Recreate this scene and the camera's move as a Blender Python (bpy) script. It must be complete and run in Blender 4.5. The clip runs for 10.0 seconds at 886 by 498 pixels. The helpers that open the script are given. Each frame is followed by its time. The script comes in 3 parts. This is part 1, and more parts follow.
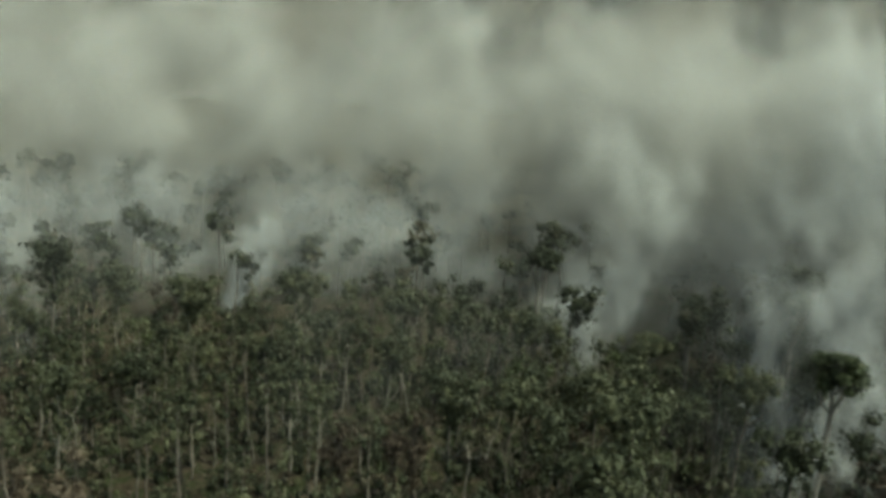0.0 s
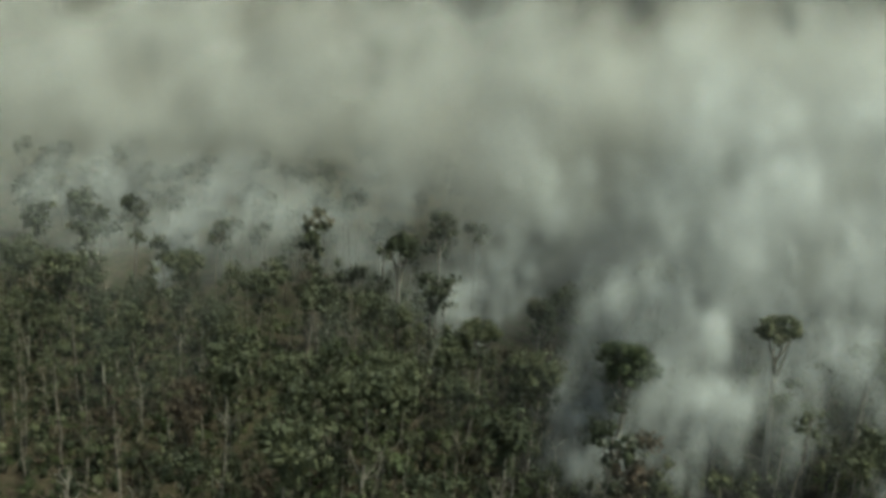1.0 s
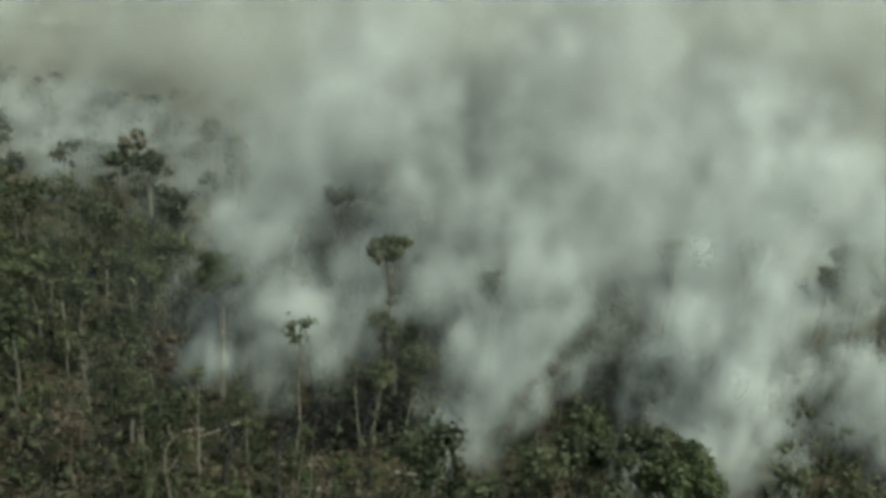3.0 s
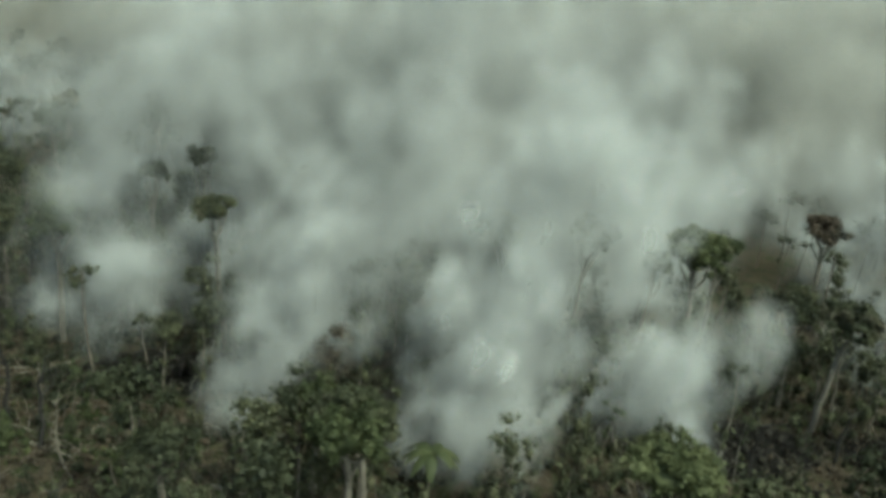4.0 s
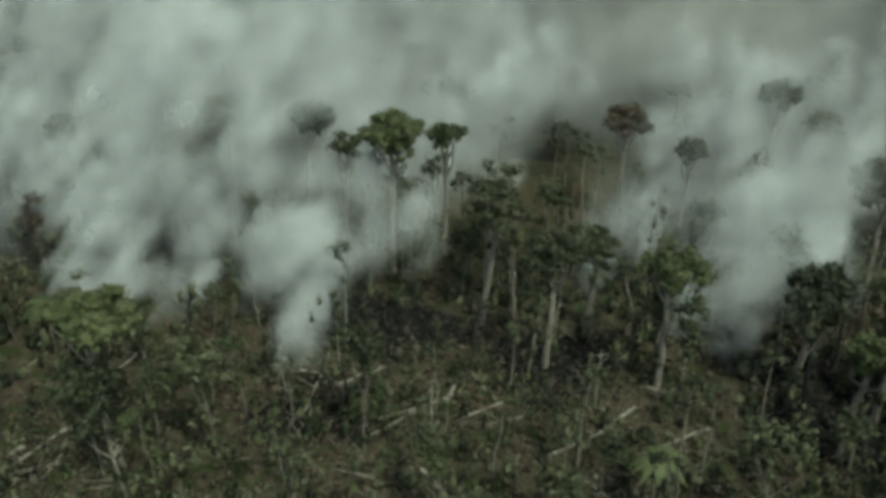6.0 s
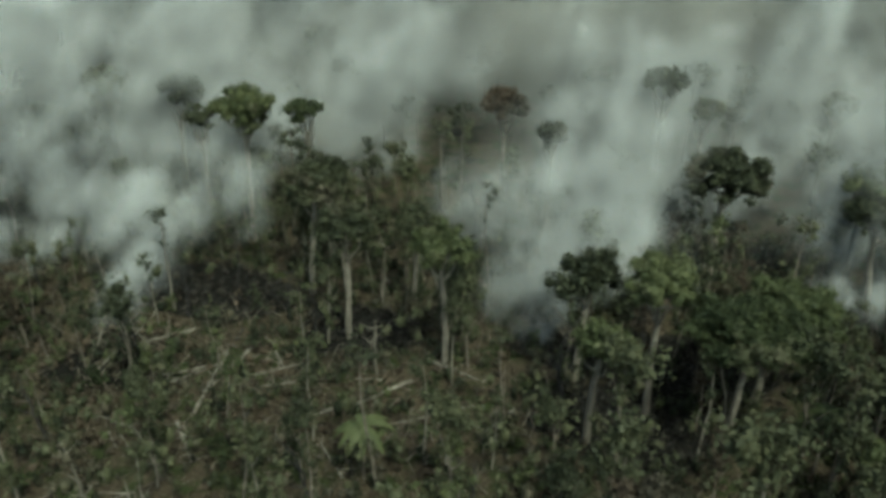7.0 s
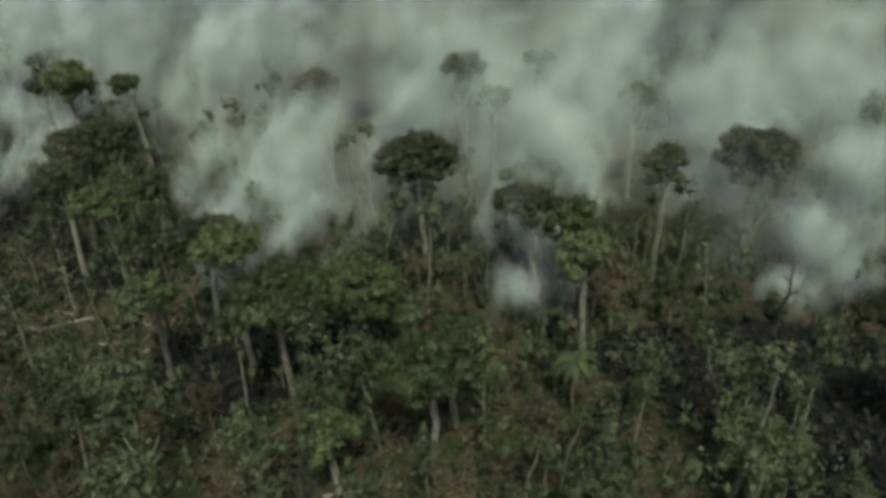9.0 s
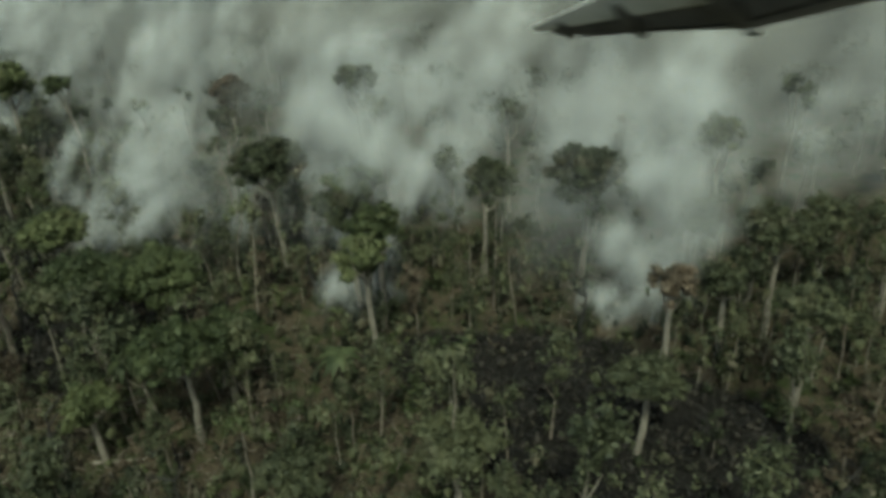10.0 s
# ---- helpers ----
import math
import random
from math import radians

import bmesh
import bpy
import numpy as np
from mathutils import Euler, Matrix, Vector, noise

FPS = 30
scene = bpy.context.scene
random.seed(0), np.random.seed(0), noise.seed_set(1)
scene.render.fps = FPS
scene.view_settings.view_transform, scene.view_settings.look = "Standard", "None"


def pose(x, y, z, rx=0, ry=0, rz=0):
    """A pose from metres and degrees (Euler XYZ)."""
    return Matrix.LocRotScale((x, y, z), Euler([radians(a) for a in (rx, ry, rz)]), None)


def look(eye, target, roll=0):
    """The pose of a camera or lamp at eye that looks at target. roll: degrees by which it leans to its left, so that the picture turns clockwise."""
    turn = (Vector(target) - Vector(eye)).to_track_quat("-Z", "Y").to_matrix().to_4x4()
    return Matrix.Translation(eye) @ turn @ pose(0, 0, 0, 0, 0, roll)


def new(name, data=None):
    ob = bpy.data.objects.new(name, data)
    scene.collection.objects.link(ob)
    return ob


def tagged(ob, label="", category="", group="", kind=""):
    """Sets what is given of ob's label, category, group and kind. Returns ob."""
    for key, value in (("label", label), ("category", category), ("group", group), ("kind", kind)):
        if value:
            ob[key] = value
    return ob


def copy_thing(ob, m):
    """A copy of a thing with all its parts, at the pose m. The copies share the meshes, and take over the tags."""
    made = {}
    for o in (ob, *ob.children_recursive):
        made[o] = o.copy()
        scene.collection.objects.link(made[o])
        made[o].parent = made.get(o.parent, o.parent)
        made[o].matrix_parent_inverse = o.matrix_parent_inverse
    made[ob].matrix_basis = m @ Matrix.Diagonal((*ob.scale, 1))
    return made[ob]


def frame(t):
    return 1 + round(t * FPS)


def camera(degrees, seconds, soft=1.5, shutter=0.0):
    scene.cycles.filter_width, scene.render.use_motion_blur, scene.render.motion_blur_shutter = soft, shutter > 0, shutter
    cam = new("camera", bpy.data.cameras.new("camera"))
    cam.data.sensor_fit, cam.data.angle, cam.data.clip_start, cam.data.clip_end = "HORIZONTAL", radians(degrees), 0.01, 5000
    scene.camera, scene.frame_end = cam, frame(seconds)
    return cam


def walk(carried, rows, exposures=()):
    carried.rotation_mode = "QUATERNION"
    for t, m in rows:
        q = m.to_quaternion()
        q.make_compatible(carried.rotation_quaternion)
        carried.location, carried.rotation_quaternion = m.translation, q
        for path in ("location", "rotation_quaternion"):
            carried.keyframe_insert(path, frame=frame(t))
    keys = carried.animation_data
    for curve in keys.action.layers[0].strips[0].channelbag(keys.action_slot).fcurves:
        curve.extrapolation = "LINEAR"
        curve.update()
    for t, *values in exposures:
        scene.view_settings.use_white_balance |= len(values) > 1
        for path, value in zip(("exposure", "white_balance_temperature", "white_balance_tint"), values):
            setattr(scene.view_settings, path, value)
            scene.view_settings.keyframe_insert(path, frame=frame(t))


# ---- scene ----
cam = camera(58.44, 10.0, soft=3.9, shutter=0.08)
PATH = [
    (0.0, (4.21, 51.14, 54.96), (48.65, 137.75, 32.07), 3.79),
    (0.5, (20.91, 41.26, 55.33), (60.64, 130.13, 32.44), 4.45),
    (1.0, (37.91, 32.46, 55.73), (72.29, 123.38, 32.24), 4.01),
    (1.5, (55.16, 24.75, 56.15), (84.92, 117.06, 31.79), 3.53),
    (2.0, (72.63, 18.11, 56.59), (98.84, 110.63, 29.16), 2.59),
    (2.2, (79.67, 15.75, 56.77), (104.40, 108.37, 28.31), 2.63),
    (3.3, (118.82, 5.75, 57.79), (131.71, 99.77, 26.26), 4.68),
    (3.5, (125.99, 4.47, 57.98), (137.13, 98.64, 26.24), 5.53),
    (4.0, (143.97, 1.98, 58.46), (150.85, 95.80, 24.55), 4.90),
    (4.5, (161.99, 0.49, 58.95), (163.31, 92.60, 20.03), 3.71),
    (5.0, (180.00, 0.00, 59.43), (175.49, 90.21, 16.52), 2.50),
    (5.2, (187.20, 0.08, 59.63), (180.39, 89.83, 16.07), 2.19),
    (6.3, (226.56, 3.28, 60.68), (207.47, 89.50, 13.76), 0.60),
    (6.5, (233.66, 4.36, 60.86), (212.70, 89.84, 13.39), 0.18),
    (7.0, (251.30, 7.71, 61.32), (225.48, 91.50, 13.22), 0.82),
    (7.5, (268.76, 12.00, 61.76), (235.33, 93.22, 13.94), -0.61),
    (8.0, (285.99, 17.21, 62.19), (247.12, 95.62, 13.80), -2.57),
    (8.5, (302.96, 23.32, 62.60), (258.85, 98.64, 13.79), -2.25),
    (9.0, (319.64, 30.32, 62.98), (270.86, 102.16, 13.39), -2.85),
    (9.5, (335.99, 38.21, 63.34), (282.15, 106.97, 14.63), -2.89),
    (10.0, (351.96, 46.96, 63.66), (294.40, 113.01, 15.46), -3.24),
]
walk(cam, [(t, look(eye, target, roll)) for t, eye, target, roll in PATH],
     exposures=[(0.0, 0.29, 6450, -16), (3.5, 0.25, 6240, -18), (5.0, 0.12, 6090, -19), (7.5, 0.07, 6130, -19), (10.0, 0.1, 6290, -19)])

# ---- world, sun ----
SUN_EL, SUN_AZ = radians(57), radians(138)      # azimuth clockwise from +y
world = bpy.data.worlds.new("smoky_sky")
scene.world = world
world.use_nodes = True
wt = world.node_tree
wt.nodes.clear()
sky = wt.nodes.new("ShaderNodeTexSky")
sky.sky_type, sky.sun_disc = "NISHITA", False
sky.sun_elevation, sky.sun_rotation = SUN_EL, SUN_AZ
sky.dust_density, sky.air_density, sky.ozone_density = 5.0, 1.0, 1.0
bg = wt.nodes.new("ShaderNodeBackground")
bg.inputs["Strength"].default_value = 0.145
wo = wt.nodes.new("ShaderNodeOutputWorld")
wt.links.new(sky.outputs[0], bg.inputs["Color"])
wt.links.new(bg.outputs[0], wo.inputs["Surface"])
sun = new("sun", bpy.data.lights.new("sun", "SUN"))
sun.data.energy, sun.data.angle, sun.data.color = 2.1, radians(2.0), (1.0, 0.93, 0.82)
to_sun = Vector((math.sin(SUN_AZ) * math.cos(SUN_EL), math.cos(SUN_AZ) * math.cos(SUN_EL), math.sin(SUN_EL)))
sun.matrix_world = look(to_sun * 300 + Vector((180, 100, 0)), (180, 100, 0))
scene.cycles.transparent_max_bounces = 64
scene.cycles.max_bounces, scene.cycles.diffuse_bounces = 7, 4

# ---- materials ----
def nodes_of(name):
    m = bpy.data.materials.new(name)
    m.use_nodes = True
    m.node_tree.nodes.clear()
    return m, m.node_tree.nodes, m.node_tree.links


def ramp(n, stops):
    r = n.new("ShaderNodeValToRGB")
    el = r.color_ramp.elements
    while len(el) < len(stops):
        el.new(0.5)
    for e, (p, c) in zip(el, stops):
        e.position, e.color = p, (*c, 1)
    return r


def noise_of(n, l, scale, detail=4, rough=0.6, coord="Object"):
    tc = n.new("ShaderNodeTexCoord")
    t = n.new("ShaderNodeTexNoise")
    t.inputs["Scale"].default_value, t.inputs["Detail"].default_value, t.inputs["Roughness"].default_value = scale, detail, rough
    l.new(tc.outputs[coord], t.inputs["Vector"])
    return t


def mix(n, l, fac, a, b, kind="MIX"):
    m = n.new("ShaderNodeMix")
    m.data_type, m.blend_type = "RGBA", kind
    for sock, v in ((m.inputs[0], fac), (m.inputs[6], a), (m.inputs[7], b)):
        if hasattr(v, "links"):
            l.new(v, sock)
        elif isinstance(v, tuple):
            sock.default_value = (*v, 1)
        else:
            sock.default_value = v
    return m.outputs[2]


def solid(name, stops, scale, rough=0.85, bump=0.3, metal=0.0, fine=6.0):
    """A material whose colour wanders along the stops with noise at two scales, with fine relief."""
    m, n, l = nodes_of(name)
    a, b = noise_of(n, l, scale), noise_of(n, l, scale * fine)
    add = n.new("ShaderNodeMath")
    add.operation = "MULTIPLY_ADD"
    l.new(b.outputs[0], add.inputs[0])
    add.inputs[1].default_value = 0.5
    l.new(a.outputs[0], add.inputs[2])
    sub = n.new("ShaderNodeMath")
    sub.operation = "SUBTRACT"
    l.new(add.outputs[0], sub.inputs[0])
    sub.inputs[1].default_value = 0.25
    r = ramp(n, stops)
    l.new(sub.outputs[0], r.inputs[0])
    p = n.new("ShaderNodeBsdfPrincipled")
    p.inputs["Roughness"].default_value, p.inputs["Metallic"].default_value = rough, metal
    l.new(r.outputs[0], p.inputs["Base Color"])
    bp = n.new("ShaderNodeBump")
    bp.inputs["Strength"].default_value = bump
    l.new(b.outputs[0], bp.inputs["Height"])
    l.new(bp.outputs[0], p.inputs["Normal"])
    o = n.new("ShaderNodeOutputMaterial")
    l.new(p.outputs[0], o.inputs[0])
    return m


def leafy(name, dark, mid, light, dry, dryness=0.12):
    """Foliage: colour varies by plant, by clump and by leaf; light passes through a little."""
    m, n, l = nodes_of(name)
    geo, info = n.new("ShaderNodeNewGeometry"), n.new("ShaderNodeObjectInfo")
    big = noise_of(n, l, 0.35, 3)
    r = ramp(n, [(0.15, dark), (0.5, mid), (0.85, light)])
    add = n.new("ShaderNodeMath")
    add.operation = "MULTIPLY_ADD"
    l.new(geo.outputs["Random Per Island"], add.inputs[0])
    add.inputs[1].default_value = 0.28
    l.new(big.outputs[0], add.inputs[2])
    add2 = n.new("ShaderNodeMath")
    add2.operation = "MULTIPLY_ADD"
    l.new(info.outputs["Random"], add2.inputs[0])
    add2.inputs[1].default_value = 0.45
    l.new(add.outputs[0], add2.inputs[2])
    sub = n.new("ShaderNodeMath")
    sub.operation = "SUBTRACT"
    l.new(add2.outputs[0], sub.inputs[0])
    sub.inputs[1].default_value = 0.36
    l.new(sub.outputs[0], r.inputs[0])
    patch = noise_of(n, l, 0.12, 2)
    pr = ramp(n, [(0.62 - dryness, (0, 0, 0)), (0.72 - dryness * 0.5, (1, 1, 1))])
    l.new(patch.outputs[0], pr.inputs[0])
    col = mix(n, l, pr.outputs[0], r.outputs[0], dry)
    d, t, ms = n.new("ShaderNodeBsdfPrincipled"), n.new("ShaderNodeBsdfTranslucent"), n.new("ShaderNodeMixShader")
    d.inputs["Roughness"].default_value = 0.6
    d.inputs["Specular IOR Level"].default_value = 0.25
    l.new(col, d.inputs["Base Color"])
    l.new(col, t.inputs["Color"])
    ms.inputs[0].default_value = 0.25
    l.new(d.outputs[0], ms.inputs[1])
    l.new(t.outputs[0], ms.inputs[2])
    o = n.new("ShaderNodeOutputMaterial")
    l.new(ms.outputs[0], o.inputs[0])
    return m


def smoky(name, colour, grain, detail=4):
    """Smoke: thin wisps that thin out to nothing, broken up by noise; the particles scatter light evenly, however a wisp is turned."""
    m, n, l = nodes_of(name)
    at = n.new("ShaderNodeAttribute")
    at.attribute_name = "wisp"
    a = noise_of(n, l, grain, detail, 0.5)
    r = ramp(n, [(0.33, (0.12, 0.12, 0.12)), (0.63, (1, 1, 1))])
    l.new(a.outputs[0], r.inputs[0])
    mul = n.new("ShaderNodeMath")
    mul.operation = "MULTIPLY"
    l.new(at.outputs["Fac"], mul.inputs[0])
    l.new(r.outputs[0], mul.inputs[1])
    d, t, ms = n.new("ShaderNodeBsdfDiffuse"), n.new("ShaderNodeBsdfTranslucent"), n.new("ShaderNodeMixShader")
    even = n.new("ShaderNodeCombineXYZ")
    for k in range(3):
        even.inputs[k].default_value = to_sun[k]
    for s in (d, t):
        s.inputs["Color"].default_value = (*colour, 1)
        l.new(even.outputs[0], s.inputs["Normal"])
    ms.inputs[0].default_value = 0.5
    l.new(d.outputs[0], ms.inputs[1])
    l.new(t.outputs[0], ms.inputs[2])
    tr, out = n.new("ShaderNodeBsdfTransparent"), n.new("ShaderNodeMixShader")
    l.new(mul.outputs[0], out.inputs[0])
    l.new(tr.outputs[0], out.inputs[1])
    l.new(ms.outputs[0], out.inputs[2])
    o = n.new("ShaderNodeOutputMaterial")
    l.new(out.outputs[0], o.inputs[0])
    return m


def smoke_far_edge():
    m, n, l = nodes_of("far_smoke")
    r = ramp(n, [(0.35, (0.38, 0.37, 0.34)), (0.65, (0.47, 0.46, 0.42))])
    l.new(noise_of(n, l, 0.006, 4, 0.5).outputs[0], r.inputs[0])
    d, o = n.new("ShaderNodeBsdfDiffuse"), n.new("ShaderNodeOutputMaterial")
    l.new(r.outputs[0], d.inputs["Color"])
    l.new(d.outputs[0], o.inputs[0])
    return m


LEAF = leafy("forest_leaves", (0.020, 0.025, 0.014), (0.059, 0.066, 0.037), (0.115, 0.119, 0.066), (0.115, 0.102, 0.072), 0.09)
LEAF_FRESH = leafy("fresh_leaves", (0.030, 0.040, 0.018), (0.072, 0.086, 0.038), (0.125, 0.137, 0.064), (0.115, 0.11, 0.068), 0.05)
LEAF_DRY = leafy("scorched_leaves", (0.036, 0.028, 0.020), (0.086, 0.066, 0.046), (0.155, 0.122, 0.088), (0.055, 0.054, 0.039), 0.15)
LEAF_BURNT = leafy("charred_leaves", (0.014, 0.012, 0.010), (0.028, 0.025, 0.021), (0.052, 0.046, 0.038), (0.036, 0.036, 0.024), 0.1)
BARK = solid("pale_bark", [(0.25, (0.12, 0.105, 0.085)), (0.55, (0.19, 0.17, 0.14)), (0.8, (0.32, 0.295, 0.25))], 0.8, 0.9, 0.5)
BARK_GREY = solid("grey_brown_bark", [(0.25, (0.07, 0.06, 0.048)), (0.55, (0.16, 0.135, 0.11)), (0.8, (0.27, 0.235, 0.19))], 0.8, 0.9, 0.5)
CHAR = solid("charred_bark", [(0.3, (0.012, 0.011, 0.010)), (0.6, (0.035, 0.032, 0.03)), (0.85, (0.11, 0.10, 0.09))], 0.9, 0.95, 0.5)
SMOKE = smoky("white_smoke", (0.67, 0.70, 0.70), 0.17, 5)
SMOKE_BROWN = smoky("brown_smoke", (0.47, 0.46, 0.42), 0.02, 1.5)
SMOKE_FAR = smoky("hazy_smoke", (0.53, 0.54, 0.515), 0.05, 4)

# ---- mesh helpers ----
rng = np.random.default_rng(7)


def raw_mesh(name, verts, faces, material, density=None, smooth=False):
    """A mesh from arrays: verts (n, 3), faces (m, k)."""
    me = bpy.data.meshes.new(name)
    verts, faces = np.asarray(verts, np.float32), np.asarray(faces, np.int32)
    k = faces.shape[1]
    me.vertices.add(len(verts))
    me.vertices.foreach_set("co", verts.ravel())
    me.loops.add(faces.size)
    me.loops.foreach_set("vertex_index", faces.ravel())
    me.polygons.add(len(faces))
    me.polygons.foreach_set("loop_start", np.arange(0, faces.size, k, dtype=np.int32))
    me.polygons.foreach_set("loop_total", np.full(len(faces), k, np.int32))
    me.update(calc_edges=True)
    if smooth:
        me.polygons.foreach_set("use_smooth", np.ones(len(faces), bool))
    if density is not None:
        me.attributes.new("wisp", "FLOAT", "POINT").data.foreach_set("value", np.asarray(density, np.float32))
    me.materials.append(material)
    return me


def part(name, me, parent, label=""):
    ob = new(name, me)
    ob.parent = parent
    return tagged(ob, label) if label else ob


def joined(bits):
    """Several (verts, faces) as one."""
    vs, fs, at = [], [], 0
    for v, f in bits:
        vs.append(v)
        fs.append(np.asarray(f) + at)
        at += len(v)
    return np.concatenate(vs), np.concatenate(fs)


def unit(v):
    return v / (np.linalg.norm(v, axis=-1, keepdims=True) + 1e-9)


def tube(points, radii, sides=7):
    """A bent, tapering limb, as quads."""
    p, r = np.asarray(points, float), np.asarray(radii, float)
    way = unit(np.gradient(p, axis=0))
    side = unit(np.cross(way, [0.31, 0.87, 0.2]))
    other = np.cross(way, side)
    a = np.linspace(0, 2 * np.pi, sides, endpoint=False)
    ring = p[:, None] + r[:, None, None] * (np.cos(a)[None, :, None] * side[:, None] + np.sin(a)[None, :, None] * other[:, None])
    i, j = np.meshgrid(np.arange(len(p) - 1), np.arange(sides), indexing="ij")
    q = np.stack([i * sides + j, i * sides + (j + 1) % sides, (i + 1) * sides + (j + 1) % sides, (i + 1) * sides + j], -1)
    return ring.reshape(-1, 3), q.reshape(-1, 4)


def sprays(centres, out, size, g):
    """Folded leaf sprays as quads, at centres, facing roughly out."""
    n = len(centres)
    nrm = unit(out + g.normal(0, 0.55, (n, 3)))
    u = unit(np.cross(nrm, g.normal(0, 1, (n, 3))))
    v = np.cross(nrm, u)
    s = (size * g.uniform(0.55, 1.35, n))[:, None]
    w = s * g.uniform(0.32, 0.62, (n, 1))
    c = np.asarray(centres)
    vs = np.stack([c - u * s, c - v * w - nrm * s * 0.25, c + u * s, c + v * w - nrm * s * 0.25], 1)
    return vs.reshape(-1, 3), np.arange(4 * n).reshape(-1, 4)


def lump(c, r, g):
    """A dense leafy heart of a clump, as quads on a rough ball."""
    a, b = np.meshgrid(np.linspace(0, 2 * np.pi, 6)[:-1], np.linspace(0.15, np.pi - 0.15, 4), indexing="ij")
    d = np.stack([np.cos(a) * np.sin(b), np.sin(a) * np.sin(b), np.cos(b)], -1)
    v = np.asarray(c) + d * np.asarray(r) * g.uniform(0.35, 1.2, a.shape)[..., None]
    i, j = np.meshgrid(np.arange(5), np.arange(3), indexing="ij")
    q = np.stack([i * 4 + j, i * 4 + j + 1, (i + 1) % 5 * 4 + j + 1, (i + 1) % 5 * 4 + j], -1)
    return v.reshape(-1, 3), q.reshape(-1, 4)


def foliage(clumps, per, size, g, heart=0.55, loose=1.6):
    """Leaf clumps: each (centre, radii). per: sprays on a clump of radius 1.5 m."""
    bits = []
    for c, r in clumps:
        r = np.asarray(r, float) * g.uniform(0.75, 1.25, 3)
        n = max(10, int(per * (r.mean() / 1.5) ** 2))
        d = unit(g.normal(0, 1, (n, 3)))
        d[:, 2] = np.where(d[:, 2] < -0.35, -d[:, 2], d[:, 2])
        bits.append(sprays(np.asarray(c) + d * r * g.triangular(0.3, 0.85, loose, (n, 1)), d, size, g))
        if heart:
            bits.append(lump(c, r * heart, g))
    return joined(bits)


def stem(height, lean, bend, g, n=7):
    z = np.linspace(0, 1, n)
    off = np.cumsum(g.normal(0, bend, (n, 2)), 0)
    off -= off[0]
    return np.stack([lean[0] * z * height + off[:, 0], lean[1] * z * height + off[:, 1], z * height - 0.4 * (z == 0)], -1)


# ---- plants: each builder returns (trunk, [limbs], crown) as arrays ----
def emergent(g, h=23.0, wide=5.0, deep=3.2, per=150, leaf=0.28):
    p = stem(h * 0.74, g.normal(0, 0.03, 2), 0.12, g)
    trunk = tube(p, np.linspace(0.5, 0.3, len(p)), 8)
    limbs, clumps = [], []
    top = p[-1]
    count = 6
    for k in range(count):
        a = 2 * np.pi * (k + g.uniform(-0.3, 0.3)) / count
        tip = top + [math.cos(a) * wide * 0.55, math.sin(a) * wide * 0.55, h * 0.26 - deep * 0.9 + g.uniform(-0.6, 0.6)]
        start = p[-2 if k % 2 else -1]
        mid = (start * 0.5 + tip * 0.5) + [0, 0, -0.6] + g.normal(0, 0.25, 3)
        limbs.append(tube(np.array([start, mid, tip]), [0.21, 0.14, 0.05], 6))
    middle = top + [0, 0, h * 0.26 - deep]
    off = g.normal(0, wide * 0.08, 2)
    for k in range(int(46 * (wide / 5) ** 2) + 12):
        a, q = g.uniform(0, 2 * np.pi), math.sqrt(g.uniform(0, 1))
        z = deep * math.sqrt(1 - 0.9 * q * q) * (0.78 if k % 5 > 1 else g.uniform(-0.35, 0.6)) * g.uniform(0.85, 1.1)
        r = g.uniform(0.55, 1.3) * (0.75 + 0.06 * wide)
        clumps.append((middle + [math.cos(a) * q * wide * 0.82 + off[0], math.sin(a) * q * wide * 0.82 + off[1], z + g.normal(0, 0.35)], (r, r, r * 0.85)))
    inner = lump(middle + [off[0], off[1], deep * 0.15], np.array([wide * 0.55, wide * 0.55, deep * 0.5]), g)
    crown = joined([foliage(clumps, per, leaf, g, 0.78, 1.3), inner])
    return trunk, limbs, crown


def canopy(g, h=18.0, wide=3.4, deep=3.6, per=60, leaf=0.32, clumps_n=14, vines=5):
    p = stem(h * 0.8, g.normal(0, 0.04, 2), 0.14, g)
    trunk = tube(p, np.linspace(0.22, 0.09, len(p)), 7)
    limbs, clumps = [], []
    for k in range(3):
        a, s = g.uniform(0, 2 * np.pi), p[g.integers(3, 6)]
        tip = s + [math.cos(a) * wide * 0.6, math.sin(a) * wide * 0.6, g.uniform(1.5, 3)]
        limbs.append(tube(np.array([s, (s + tip) / 2 + [0, 0, -0.3], tip]), [0.12, 0.08, 0.04], 5))
    for _ in range(clumps_n):
        d = unit(g.normal(0, 1, 3)) * g.uniform(0.3, 1.0)
        r = g.uniform(0.8, 1.6)
        clumps.append((p[-1] + [d[0] * wide, d[1] * wide, d[2] * deep], (r, r, r * g.uniform(0.7, 1.1))))
    for k in range(vines):
        r = g.uniform(0.5, 1.1)
        clumps.append((p[1 + k % 5] + g.normal(0, 0.5, 3), (r, r, r * 1.8)))
    return trunk, limbs, foliage(clumps, per, leaf, g)


